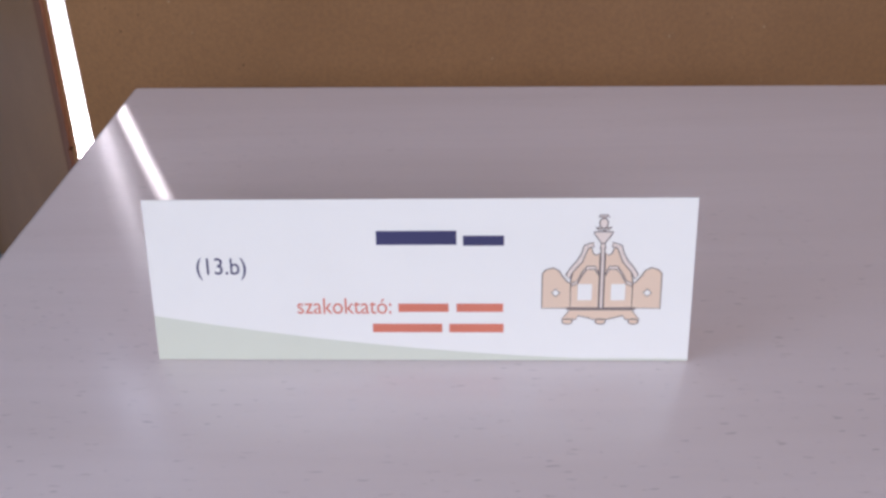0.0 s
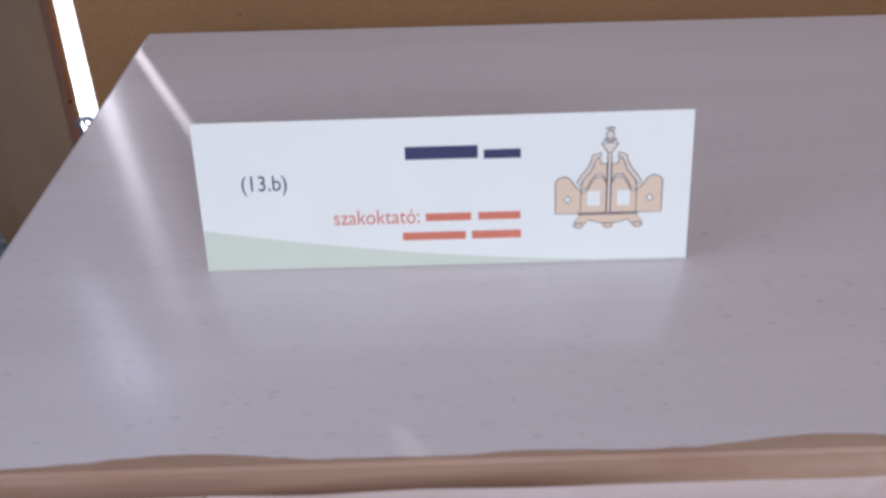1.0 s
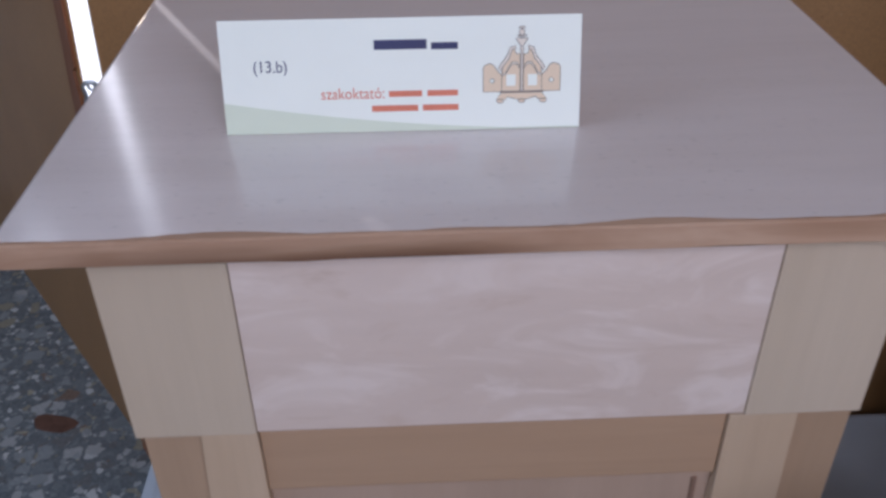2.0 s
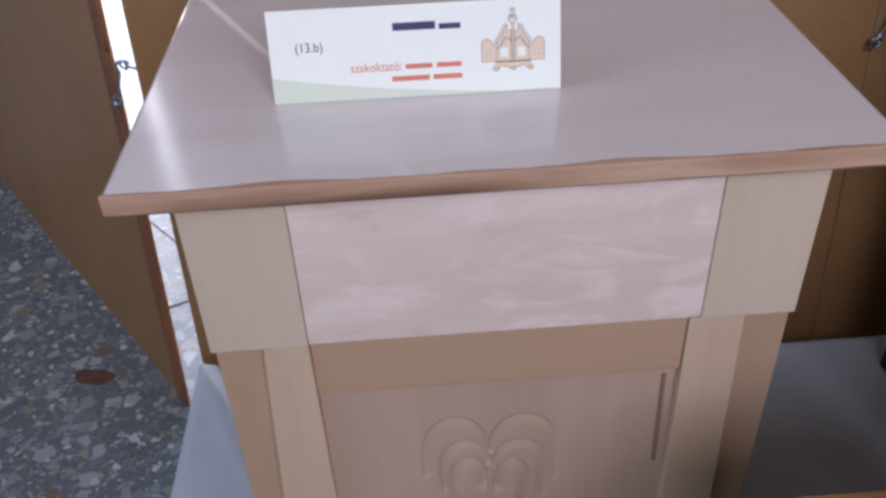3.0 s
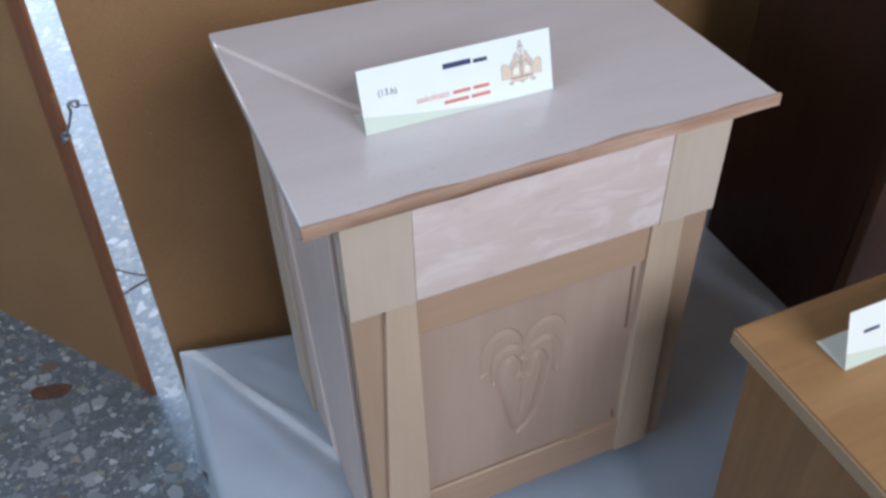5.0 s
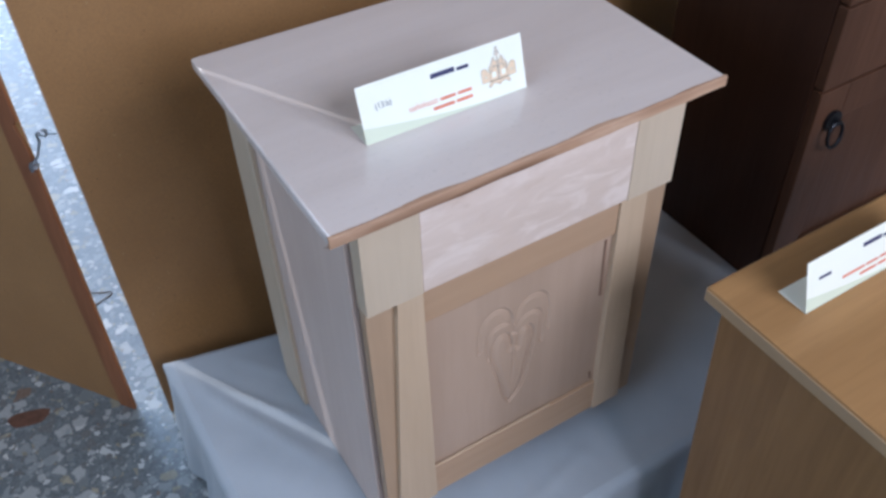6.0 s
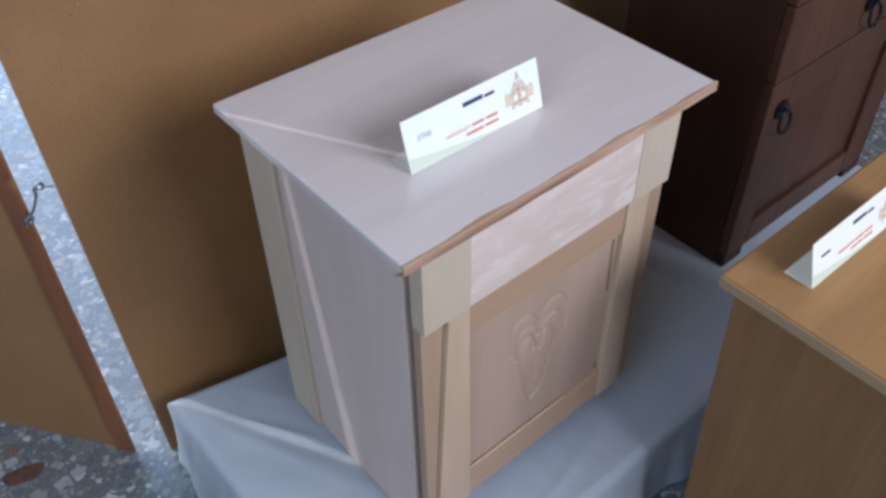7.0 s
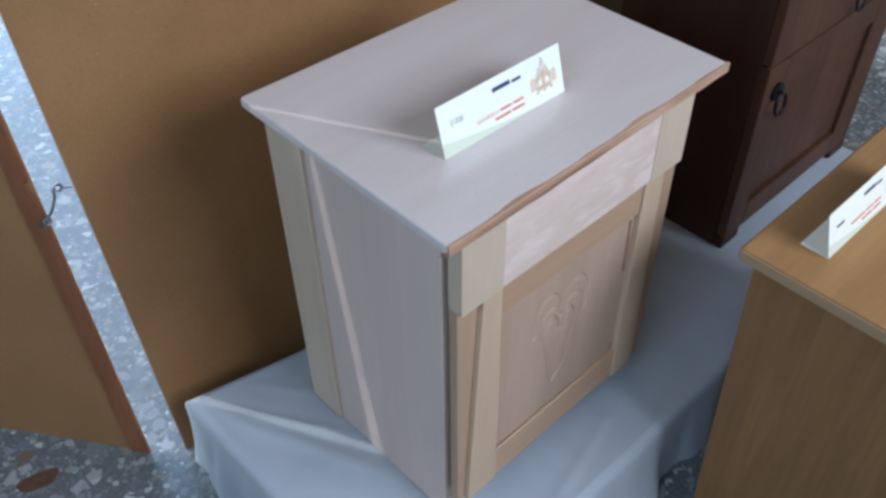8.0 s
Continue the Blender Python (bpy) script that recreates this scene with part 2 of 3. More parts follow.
def box(x0, x1, y0, y1, z0, z1, bevel=0.0, seg=2):
    bm = bmesh.new()
    bmesh.ops.create_cube(bm, size=1.0)
    bmesh.ops.scale(bm, vec=(x1 - x0, y1 - y0, z1 - z0), verts=bm.verts)
    bmesh.ops.translate(bm, vec=((x0 + x1) / 2, (y0 + y1) / 2, (z0 + z1) / 2), verts=bm.verts)
    if bevel:
        bmesh.ops.bevel(bm, geom=list(bm.edges), offset=bevel, segments=seg, affect="EDGES", profile=0.6)
    return bm


def prism(points, depth, axis="y", at=0.0, bevel=0.0):
    """A polygon drawn in two axes, pushed out to a depth along the third from at."""
    bm = bmesh.new()

    def place(p, d):
        return {"y": (p[0], d, p[1]), "z": (p[0], p[1], d), "x": (d, p[0], p[1])}[axis]
    a = [bm.verts.new(place(p, at)) for p in points]
    b = [bm.verts.new(place(p, at + depth)) for p in points]
    bm.faces.new(a)
    bm.faces.new(b[::-1])
    for i in range(len(points)):
        j = (i + 1) % len(points)
        bm.faces.new((a[i], b[i], b[j], a[j]))
    if bevel:
        bmesh.ops.recalc_face_normals(bm, faces=bm.faces)
        bmesh.ops.bevel(bm, geom=list(bm.edges), offset=bevel, segments=2, affect="EDGES", profile=0.6)
    return bm


def tube(points, radius, sides=6, closed=False, flat=1.0):
    """A round rod along points; flat squeezes it along y."""
    bm = bmesh.new()
    rings, n = [], len(points)
    pts = [Vector(p) for p in points]
    for i, p in enumerate(pts):
        a = pts[(i - 1) % n] if closed or i else p
        b = pts[(i + 1) % n] if closed or i < n - 1 else p
        d = (b - a).normalized()
        up = Vector((0, 1, 0)) if abs(d.y) < 0.9 else Vector((1, 0, 0))
        s = d.cross(up).normalized()
        u = s.cross(d)
        rings.append([bm.verts.new(p + radius * (math.cos(2 * math.pi * k / sides) * s + flat * math.sin(2 * math.pi * k / sides) * u)) for k in range(sides)])
    for i in range(n if closed else n - 1):
        r, q = rings[i], rings[(i + 1) % n]
        for k in range(sides):
            bm.faces.new((r[k], r[(k + 1) % sides], q[(k + 1) % sides], q[k]))
    if not closed:
        bm.faces.new(rings[0][::-1])
        bm.faces.new(rings[-1])
    return bm


def join(*parts):
    out = bmesh.new()
    for b in parts:
        me = bpy.data.meshes.new("joined")
        b.to_mesh(me)
        b.free()
        out.from_mesh(me)
        bpy.data.meshes.remove(me)
    return out


def thing(name, m, label, category, group="", kind=""):
    ob = new(name)
    ob.empty_display_size = 0.05
    ob.matrix_basis = m
    return tagged(ob, label, category, group, kind)


def part(name, bm, material, parent, label="", world=False):
    """One mesh under a thing or a part; world: drawn in the room's axes."""
    ob = mesh_object(name, bm, material)
    ob.parent = parent
    if world:
        ob.matrix_parent_inverse = parent.matrix_basis.inverted()
    return tagged(ob, label) if label else ob


def structure(name, bm, material, label, category):
    return tagged(mesh_object(name, bm, material), label, category, kind="structure")


def smooth(ob):
    for p in ob.data.polygons:
        p.use_smooth = True
    return ob


# ---- the room ----
RX0, RX1, RY0, RY1, RZ = -3.5, 4.5, -2.6, 4.2, 5.2


def make_room():
    structure("floor", box(RX0 - 0.3, RX1 + 0.3, RY0 - 0.3, RY1 + 0.3, -0.12, 0.0), M_TERRAZZO, "grey terrazzo floor with pale and brown stone chips", "floor")
    # Ceiling and walls are out of view, assumed to close the hall.
    structure("ceiling", box(RX0 - 0.3, RX1 + 0.3, RY0 - 0.3, RY1 + 0.3, RZ, RZ + 0.15), M_CEIL, "plain white painted ceiling", "ceiling")

    def wall_with_hole(name, axis, at, thick, a0, a1, h0, h1, z0, z1):
        pieces = [(a0, h0, 0.0, RZ), (h1, a1, 0.0, RZ), (h0, h1, 0.0, z0), (h0, h1, z1, RZ)]
        bms = []
        for p0, p1, q0, q1 in pieces:
            if p1 - p0 < 0.01 or q1 - q0 < 0.01:
                continue
            bms.append(box(p0, p1, at, at + thick, q0, q1) if axis == "y" else box(at, at + thick, p0, p1, q0, q1))
        structure(name, join(*bms), M_WALL, "plain cream plaster wall out of view, with an assumed opening for light", "wall")
    # Openings assumed: north one trimmed to the sun's path, others hold added lamps.
    wall_with_hole("wall_north", "y", RY1, 0.25, RX0 - 0.25, RX1 + 0.25, -2.2, 1.7, 0.02, 5.1)
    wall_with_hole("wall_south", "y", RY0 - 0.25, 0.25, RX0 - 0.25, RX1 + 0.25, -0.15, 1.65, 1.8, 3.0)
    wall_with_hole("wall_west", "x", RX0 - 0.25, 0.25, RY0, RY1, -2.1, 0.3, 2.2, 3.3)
    structure("wall_east", box(RX1, RX1 + 0.25, RY0, RY1, 0, RZ), M_WALL, "plain cream plaster wall", "wall")
    structure("ground", box(-40, 40, RY1 + 0.25, 60, -0.14, -0.02), M_WALL, "pale paved ground outside the hall", "ground")


make_room()

# ---- hardboard display screen ----
LEAN_BACK, SCREEN_H = 0.115, 2.0


def make_screen(a, b, label, strip_at_end=False, side_lean=0.0):
    """A thin upright board from a to b on the floor that leans back a little."""
    d = Vector((b[0] - a[0], b[1] - a[1], 0))
    root = thing("display_screen", pose(a[0], a[1], 0), label, "display screen", "leaves of the display screen")
    turn = Matrix.Translation((a[0], a[1], 0)) @ Matrix.Rotation(math.atan2(d.y, d.x), 4, "Z")

    def lean(bm):
        bm.transform(turn)
        for v in bm.verts:
            v.co.y += LEAN_BACK * v.co.z
            v.co.x += side_lean * v.co.z
        return bm
    L = d.length
    part("board", lean(box(0, L, 0, 0.004, 0.002, SCREEN_H)), M_BOARD, root, "", True)
    # Thin paler strip: the light on the board's thickness is in its colour.
    part("sawn_edge", lean(box(-0.0012, -0.0002, 0.0001, 0.0039, 0.003, SCREEN_H - 0.001)), M_OAKEDGE, root, "sawn board edge, its lit look put in a paler tone", True)
    if strip_at_end:
        part("edge_strip", lean(worn_strip(L - 0.037, L + 0.0005, -0.0042, -0.0002, SCREEN_H)), M_TRIM, root, "reddish brown worn wooden edge strip", True)
        part("back_batten", lean(box(L - 0.095, L - 0.060, 0.0045, 0.014, 0.05, SCREEN_H - 0.05)), M_TRIM, root, "", True)
    return root


def worn_strip(x0, x1, y0, y1, height):
    """A wooden strip whose outer edge is chipped and wavy."""
    bm = bmesh.new()
    rows, n = [], 220
    for i in range(n + 1):
        z = 0.001 + height * i / n
        chip = 0.0018 * noise.noise((z * 14, 3.0, 0.0)) + 0.0015 * noise.noise((z * 47, 9.0, 0.0))
        if 0.612 < z < 0.665:
            chip -= 0.011 * min((z - 0.612) / 0.045, (0.665 - z) / 0.008, 1.0)
        xa = x0 + 0.0012 * noise.noise((z * 9, 5.0, 1.0))
        rows.append([bm.verts.new(p) for p in ((xa, y0, z), (x1 + chip - 0.001, y0, z), (x1 + chip, y0 + 0.001, z), (x1 + chip, y1, z), (xa, y1, z))])
    for a, b in zip(rows, rows[1:]):
        for k in range(5):
            bm.faces.new((a[k], a[(k + 1) % 5], b[(k + 1) % 5], b[k]))
    bm.faces.new(rows[0])
    bm.faces.new(rows[-1][::-1])
    return bm


left_screen = make_screen((-1.453, 2.337), (-0.229, 0.654), "tall brown hardboard screen with a worn reddish wooden edge", True, 0.016)
back_screen = make_screen((-0.1705, 0.605), (0.872, 0.565), "tall brown speckled hardboard screen behind the pale cabinet")
right_screen = make_screen((0.866, 0.5590), (2.05, 0.60), "tall brown hardboard screen standing in shade")


def ring(c, r, start=0.0, turn=2 * math.pi, n=14, tip=0.0):
    """Points of a wire loop round c, upright, its ends apart by tip along y."""
    return [(c[0] + r * math.cos(start + turn * i / n), c[1] + tip * i / n, c[2] + r * math.sin(start + turn * i / n)) for i in range(n + (turn < 6.28))]


def make_hook(root, low, high, anchor):
    """A wire hook on one leaf that drops into a screw eye on the next leaf."""
    low, high, anchor = Vector(low), Vector(high), Vector(anchor)
    part("eye_screw", tube(ring(low, 0.0062), 0.0022, 8, True), M_STEEL, root, "galvanised screw eye", True)
    part("eye_shank", tube([low + Vector((-0.003, 0.002, -0.006)), low + Vector((-0.006, 0.004, -0.012)), low + Vector((-0.007, 0.022, -0.014))], 0.0024, 8), M_STEEL, root, "", True)
    part("catch_eye", tube(ring(high + Vector((0.003, 0.002, 0)), 0.0058), 0.0020, 8, True), M_STEEL, root, "galvanised screw eye", True)
    part("catch_shank", tube([high + Vector((0.008, 0.002, 0.001)), (high + anchor) / 2, anchor], 0.0021, 8), M_STEEL, root, "", True)
    d = (high - low).normalized()
    bar = [low + d * k for k in (0.004, 0.012)] + [low + d * (high - low).length * k + Vector((0.0012 * math.sin(k * 6), -0.004, 0)) for k in (0.35, 0.5, 0.65, 0.8)]
    curl = [Vector(p) for p in ring(high + Vector((0, -0.004, 0)), 0.0074, math.radians(205), -math.radians(270), 12, 0.004)]
    part("hook", tube(bar + curl, 0.0024, 8), M_STEEL, root, "bent steel wire hook", True)
    part("hook_loop", tube(ring(low + Vector((0.001, -0.002, 0.003)), 0.0048, 0.8), 0.0020, 8, True), M_STEEL, root, "", True)


make_hook(left_screen, (-0.2225, 0.7120, 0.588), (-0.1945, 0.6935, 0.652), (-0.1735, 0.6835, 0.650))
make_hook(right_screen, (0.862, 0.622, 0.650), (0.882, 0.630, 0.700), (0.896, 0.646, 0.698))

# ---- cloth covered platform ----
PL = 0.200


def make_platform(x0, x1, y0, y1, label, creases, askew=0.0, turn=Matrix()):
    root = thing("display_platform", turn @ pose((x0 + x1) / 2, (y0 + y1) / 2, 0), label, "platform", "cloth covered platforms")
    core = box(x0 + 0.02, x1 - 0.02, y0 + 0.02, y1 - 0.075, 0.0, PL - 0.02)
    core.transform(turn)
    part("core", core, M_OAKSHADE, root, "hidden wooden core", True)
    bm = bmesh.new()
    # Rings from the middle of the top outward, over a rounded edge and down to the floor.
    prof = [(-0.018, -0.0008), (-0.008, -0.004), (-0.002, -0.010), (0.0, -0.02), (0.001, -0.05), (0.004, -0.08), (0.008, -0.12), (0.013, -0.165), (0.017, -0.1985)]
    nx, ny = 150, 60
    loop = [(i / nx, 0) for i in range(nx)] + [(1, i / ny) for i in range(ny)] + [(1 - i / nx, 1) for i in range(nx)] + [(0, 1 - i / ny) for i in range(ny)]
    cx, cy = (x0 + x1) / 2, (y0 + y1) / 2
    rings = []
    for off, dz in prof:
        ring = []
        for u, v in loop:
            x = x0 - off + u * (x1 - x0 + 2 * off)
            y = y0 - off + v * (y1 - y0 + 2 * off)
            k = max(0.0, -dz) / 0.185
            s = u * 14 if v in (0, 1) else v * 8 + 3
            fold = (noise.noise((s * 1.3, k * 0.8, 2.0 if v in (0, 1) else 5.0)) * 0.022 + noise.noise((s * 4.1, k, 7.0)) * 0.006) * k
            ox = -fold if u == 0 else fold if u == 1 else 0
            oy = -fold if v == 0 else fold if v == 1 else 0
            lift = 0.0022 * noise.noise((x * 9, y * 9, 1.0)) + 0.0015 * noise.noise((x * 25 + y * 11, y * 25, 4.0)) if dz > -0.001 else 0
            near = min(1.0, abs(off) / 0.05) if dz > -0.001 else 0
            ring.append(bm.verts.new((x + ox, y + oy, PL + 0.001 + dz + 0.2 * min(0.0, lift) * near)))
        rings.append(ring)
    n = len(loop)
    for a, b in zip(rings, rings[1:]):
        for i in range(n):
            bm.faces.new((a[i], a[(i + 1) % n], b[(i + 1) % n], b[i]))
    gx, gy = 190, 75
    grid = []
    for j in range(gy + 1):
        row = []
        for i in range(gx + 1):
            x = x0 + 0.018 + (x1 - x0 - 0.036) * i / gx
            y = y0 + 0.018 + (y1 - y0 - 0.036) * j / gy
            edge = min(1.0, min(i, gx - i, j, gy - j) / 3)
            z = -0.0035 * abs(noise.noise((x * 6, y * 6, 1.0))) - 0.002 * abs(noise.noise((x * 19, y * 15, 4.0)))
            for px, py, qx, qy, h, wide in creases:
                ex, ey = qx - px, qy - py
                u = ((x - px) * ex + (y - py) * ey) / (ex * ex + ey * ey)
                dist = abs((x - px) * ey - (y - py) * ex) / math.hypot(ex, ey)
                if -0.1 < u < 1.1:
                    z += h * max(0.0, 1 - dist / wide) ** 1.3 * (1 - abs(2 * u - 1) ** 3 * 0.8)
            row.append(bm.verts.new((x, y, PL + 0.0002 + min(0.008, z) * edge)))
        grid.append(row)
    for r, q in zip(grid, grid[1:]):
        for i in range(gx):
            bm.faces.new((r[i], r[i + 1], q[i + 1], q[i]))
    # the rear edge runs a little askew to the front
    for v in bm.verts:
        if askew and v.co.y > 0.33:
            drop = askew * (min(max(v.co.x, x0), x0 + 0.228) - x0)
            v.co.y -= drop * (v.co.y - 0.33) / (y1 - 0.33)
    bm.transform(turn)
    smooth(part("cloth", bm, M_CLOTH, root, "creased bluish white cotton cloth", True))


make_platform(-0.158, 1.445, -0.095, 0.563, "low platform draped in creased white cloth",
              ((-0.152, 0.545, 0.020, 0.165, 0.0055, 0.022), (-0.135, 0.525, 0.030, 0.270, 0.0065, 0.015), (-0.05, 0.53, 0.05, 0.40, 0.002, 0.018), (0.10, -0.08, 0.42, 0.0, 0.003, 0.018)), 0.222)
make_platform(-1.0, 0.0, -0.55, -0.045, "low platform draped in white cloth beside the leaning screen", (), 0.0, pose(-0.880, 1.551, 0, 0, 0, -54))


# ---- the pale bedside cabinet ----
def slab_top(x0, x1, y0, y1, ztop, nose, drop, back):
    """A table board with a small rounded nose and a cove cut under its edge."""
    prof = [(0.03, ztop), (0.003, ztop), (0.0008, ztop - 0.001), (0.0, ztop - 0.003), (0.0, ztop - nose + 0.001), (0.001, ztop - nose), (back * 0.35, ztop - nose - drop * 0.15), (back * 0.75, ztop - nose - drop * 0.55), (back, ztop - drop - nose)]
    bm = bmesh.new()
    rings = []
    for off, z in prof:
        cs = [(x0 + off, y0 + off), (x1 - off, y0 + off), (x1 - off, y1 - 0.014), (x0 + off, y1)]
        rings.append([bm.verts.new((x, y, z)) for x, y in cs])
    for a, b in zip(rings, rings[1:]):
        for i in range(4):
            bm.faces.new((a[i], a[(i + 1) % 4], b[(i + 1) % 4], b[i]))
    bm.faces.new(rings[0])
    bm.faces.new(rings[-1][::-1])
    return bm


def waney_edge(x0, x1, ztop, n=140):
    """The moulded front edge: a nose over a cove, with an uneven line where it meets the top."""
    bm = bmesh.new()
    rows = []
    for i in range(n + 1):
        x = x0 + (x1 - x0) * i / n
        w = 0.0016 + 0.0085 * max(0.0, noise.noise((x * 13, 2.0, 0.0)) + 0.12) + 0.0012 * abs(noise.noise((x * 60, 4.0, 0.0)))
        d = 0.0012 * noise.noise((x * 22, 8.0, 0.0))
        prof = [(-0.0007, ztop - 0.0006), (-0.0007, ztop - 0.0140 + d), (0.0055, ztop - 0.0172 + d), (0.0135, ztop - 0.0225), (0.0178, ztop - 0.0272), (0.0186, ztop - 0.0268),
                (0.0065, ztop - 0.0150), (0.0012, ztop - 0.0040), (w + 0.001, ztop - 0.0014), (w + 0.001, ztop + 0.0002), (0.0006, ztop + 0.0003)]
        rows.append([bm.verts.new((x, y, z)) for y, z in prof])
    m = len(rows[0])
    for a, b in zip(rows, rows[1:]):
        for k in range(m):
            bm.faces.new((a[k], a[(k + 1) % m], b[(k + 1) % m], b[k]))
    bm.faces.new(rows[0])
    bm.faces.new(rows[-1][::-1])
    return bm


def soften(pts, rounds=2):
    """Round the corners of a drawn line."""
    for _ in range(rounds):
        out = [pts[0]]
        for p, q in zip(pts, pts[1:]):
            out += [(0.75 * p[0] + 0.25 * q[0], 0.75 * p[1] + 0.25 * q[1]), (0.25 * p[0] + 0.75 * q[0], 0.25 * p[1] + 0.75 * q[1])]
        pts = out + [pts[-1]]
    return pts


def carved_panel(x0, x1, z0, z1, front, back, carved):
    """A board cut along drawn lines, steep on the outside and rising softly within: (points, depth, half width, inner slope)."""
    nx, nz = 230, 240
    X, Z = np.meshgrid(np.linspace(x0, x1, nx), np.linspace(z0, z1, nz))
    Y = np.full(X.shape, front)
    for pts, deep, half, slope in carved:
        near = np.full(X.shape, 1.0)
        for (ax, az), (bx, bz) in zip(pts, pts[1:]):
            dx, dz = bx - ax, bz - az
            n = dx * dx + dz * dz + 1e-12
            u = np.clip(((X - ax) * dx + (Z - az) * dz) / n, 0, 1)
            near = np.minimum(near, np.hypot(X - ax - u * dx, Z - az - u * dz))
        inside = np.zeros(X.shape, bool)
        for (ax, az), (bx, bz) in zip(pts, pts[1:] + pts[:1]):
            if az != bz:
                inside ^= ((az > Z) != (bz > Z)) & (X < ax + (Z - az) * (bx - ax) / (bz - az))
        reach = np.where(inside, slope, half)
        Y = np.maximum(Y, front + deep * np.clip(1 - near / reach, 0, 1) ** 1.2)
    bm = bmesh.new()
    grid = [[bm.verts.new((X[j, i], Y[j, i], Z[j, i])) for i in range(nx)] for j in range(nz)]
    for r, q in zip(grid, grid[1:]):
        for i in range(nx - 1):
            bm.faces.new((r[i], r[i + 1], q[i + 1], q[i]))
    rim = grid[0] + [row[-1] for row in grid[1:]] + grid[-1][-2::-1] + [row[0] for row in grid[-2:0:-1]]
    far = [bm.verts.new((v.co.x, back, v.co.z)) for v in rim]
    for i in range(len(rim)):
        j = (i + 1) % len(rim)
        bm.faces.new((rim[i], rim[j], far[j], far[i]))
    return smooth_bm(bm)


def make_nightstand():
    root = thing("bedside_cabinet", pose(0.267, 0.2, PL), "pale beech bedside cabinet with drawer and carved door, on white cloth", "bedside cabinet")

    def P(name, bm, mat, parent=root, label=""):
        return part(name, bm, mat, parent, label, parent is root)
    ZT, FB, ZD, ZU = 0.868, 0.257, 0.708, 0.841
    P("tabletop", slab_top(0.0, 0.539, 0.0, 0.405, ZT, 0.014, 0.013, 0.018), M_TOP, label="pale beech board with a satin finish")
    P("front_edge", waney_edge(-0.0004, 0.5394, ZT), M_EDGE, label="brown moulded front edge with dark streaks")
    # sides: a panel with a raised stile at the back and one by the front
    for sx, x0, x1 in ((-1, 0.034, 0.052), (1, 0.478, 0.496)):
        side = P("side_panel", box(x0, x1, 0.0525, 0.396, PL + 0.001, ZU, 0.0015), M_SIDE)
        xa, xb = (x0 - 0.007, x0 + 0.001) if sx < 0 else (x1 - 0.001, x1 + 0.007)
        P("side_stile", box(xa, xb, 0.322, 0.402, PL + 0.004, ZU - 0.001, 0.002), M_BLOCK, side, "cream rear stile")
    P("back_board", box(0.053, 0.477, 0.388, 0.396, 0.24, ZU), M_SIDE)
    P("bottom_board", box(0.053, 0.477, 0.065, 0.387, 0.268, 0.286), M_SIDE)
    P("carcass_frame", box(0.055, 0.475, 0.044, 0.062, FB + 0.004, ZU - 0.001), M_GAP, label="brown inner frame, darkened for the shade in the gaps")
    # front: two corner blocks, drawer, outer stiles
    P("corner_block", box(0.0385, 0.1140, 0.019, 0.044, ZD, ZU - 0.0005, 0.001), M_BLOCK, label="plain cream wooden block")
    P("corner_block", box(0.4236, 0.4985, 0.019, 0.044, ZD, ZU - 0.0005, 0.001), M_BLOCK, label="plain cream wooden block")
    P("drawer", box(0.1144, 0.4232, 0.0198, 0.0435, ZD + 0.001, ZU - 0.001, 0.001), M_DRAWER, label="pinkish flame-grained drawer front")
    P("outer_stile", box(0.0395, 0.0815, 0.0285, 0.0435, FB + 0.002, ZD - 0.001, 0.001), M_STILE, label="honey brown stile")
    P("outer_stile", box(0.4560, 0.4982, 0.0265, 0.0435, FB + 0.002, ZD - 0.001, 0.001), M_STILE, label="honey brown stile")
    # door between pilasters that widen downward
    door = P("door", box(0.083, 0.458, 0.036, 0.0425, FB + 0.003, ZD - 0.002), M_PANEL, label="framed door with a carved heart")

    def D(name, bm, mat, label=""):
        return part(name, bm, mat, door, label)
    D("pilaster", prism([(0.0545, FB), (0.1185, FB), (0.1140, ZD - 0.001), (0.0785, ZD - 0.001)], 0.0175, "y", 0.0203, 0.001), M_PILASTER, "light pilaster that widens downward")
    D("pilaster", prism([(0.4185, FB), (0.4715, FB), (0.4595, ZD - 0.001), (0.4150, ZD - 0.001)], 0.0175, "y", 0.0203, 0.001), M_PILASTER, "light pilaster that widens downward")
    D("top_rail", box(0.1145, 0.4148, 0.0238, 0.0365, 0.650, ZD - 0.0015, 0.0012), M_RAIL)
    D("bottom_rail", box(0.1187, 0.4183, 0.0238, 0.0365, FB, 0.326, 0.0012), M_RAIL)
    # Pale rod added for the bright line along the panel's lower edge.
    D("bottom_bead", tube([(0.119, 0.0262, 0.3265), (0.330, 0.0262, 0.3265)], 0.0020, 8), M_PILASTER, "thin pale rod standing in for the highlight along the panel's foot")
    # Dark rods in place of cut grooves; the recess shade is in their colour.
    D("panel_groove", tube([(0.4045, 0.0290, 0.640), (0.4070, 0.0290, 0.530)], 0.0022, 6), M_GROOVE_SHADE)
    D("panel_groove", tube([(0.408, 0.0290, 0.352), (0.410, 0.0290, 0.336)], 0.0020, 6), M_GROOVE_SHADE)
    # carved heart with echoing arches above
    cx, tip, lines = 0.2545, (0.2535, 0.384), []

    def lobe(mid, half, foot, peak, n=16):
        """An arch of two flanks: from foot up over the peak and down to foot."""
        return [(mid - half * math.cos(math.pi * i / n), foot + (peak - foot) * math.sin(math.pi * i / n) ** 0.8) for i in range(n + 1)]
    left, right = lobe(0.2365, 0.0175, 0.512, 0.5475), lobe(0.2765, 0.0155, 0.506, 0.5425)
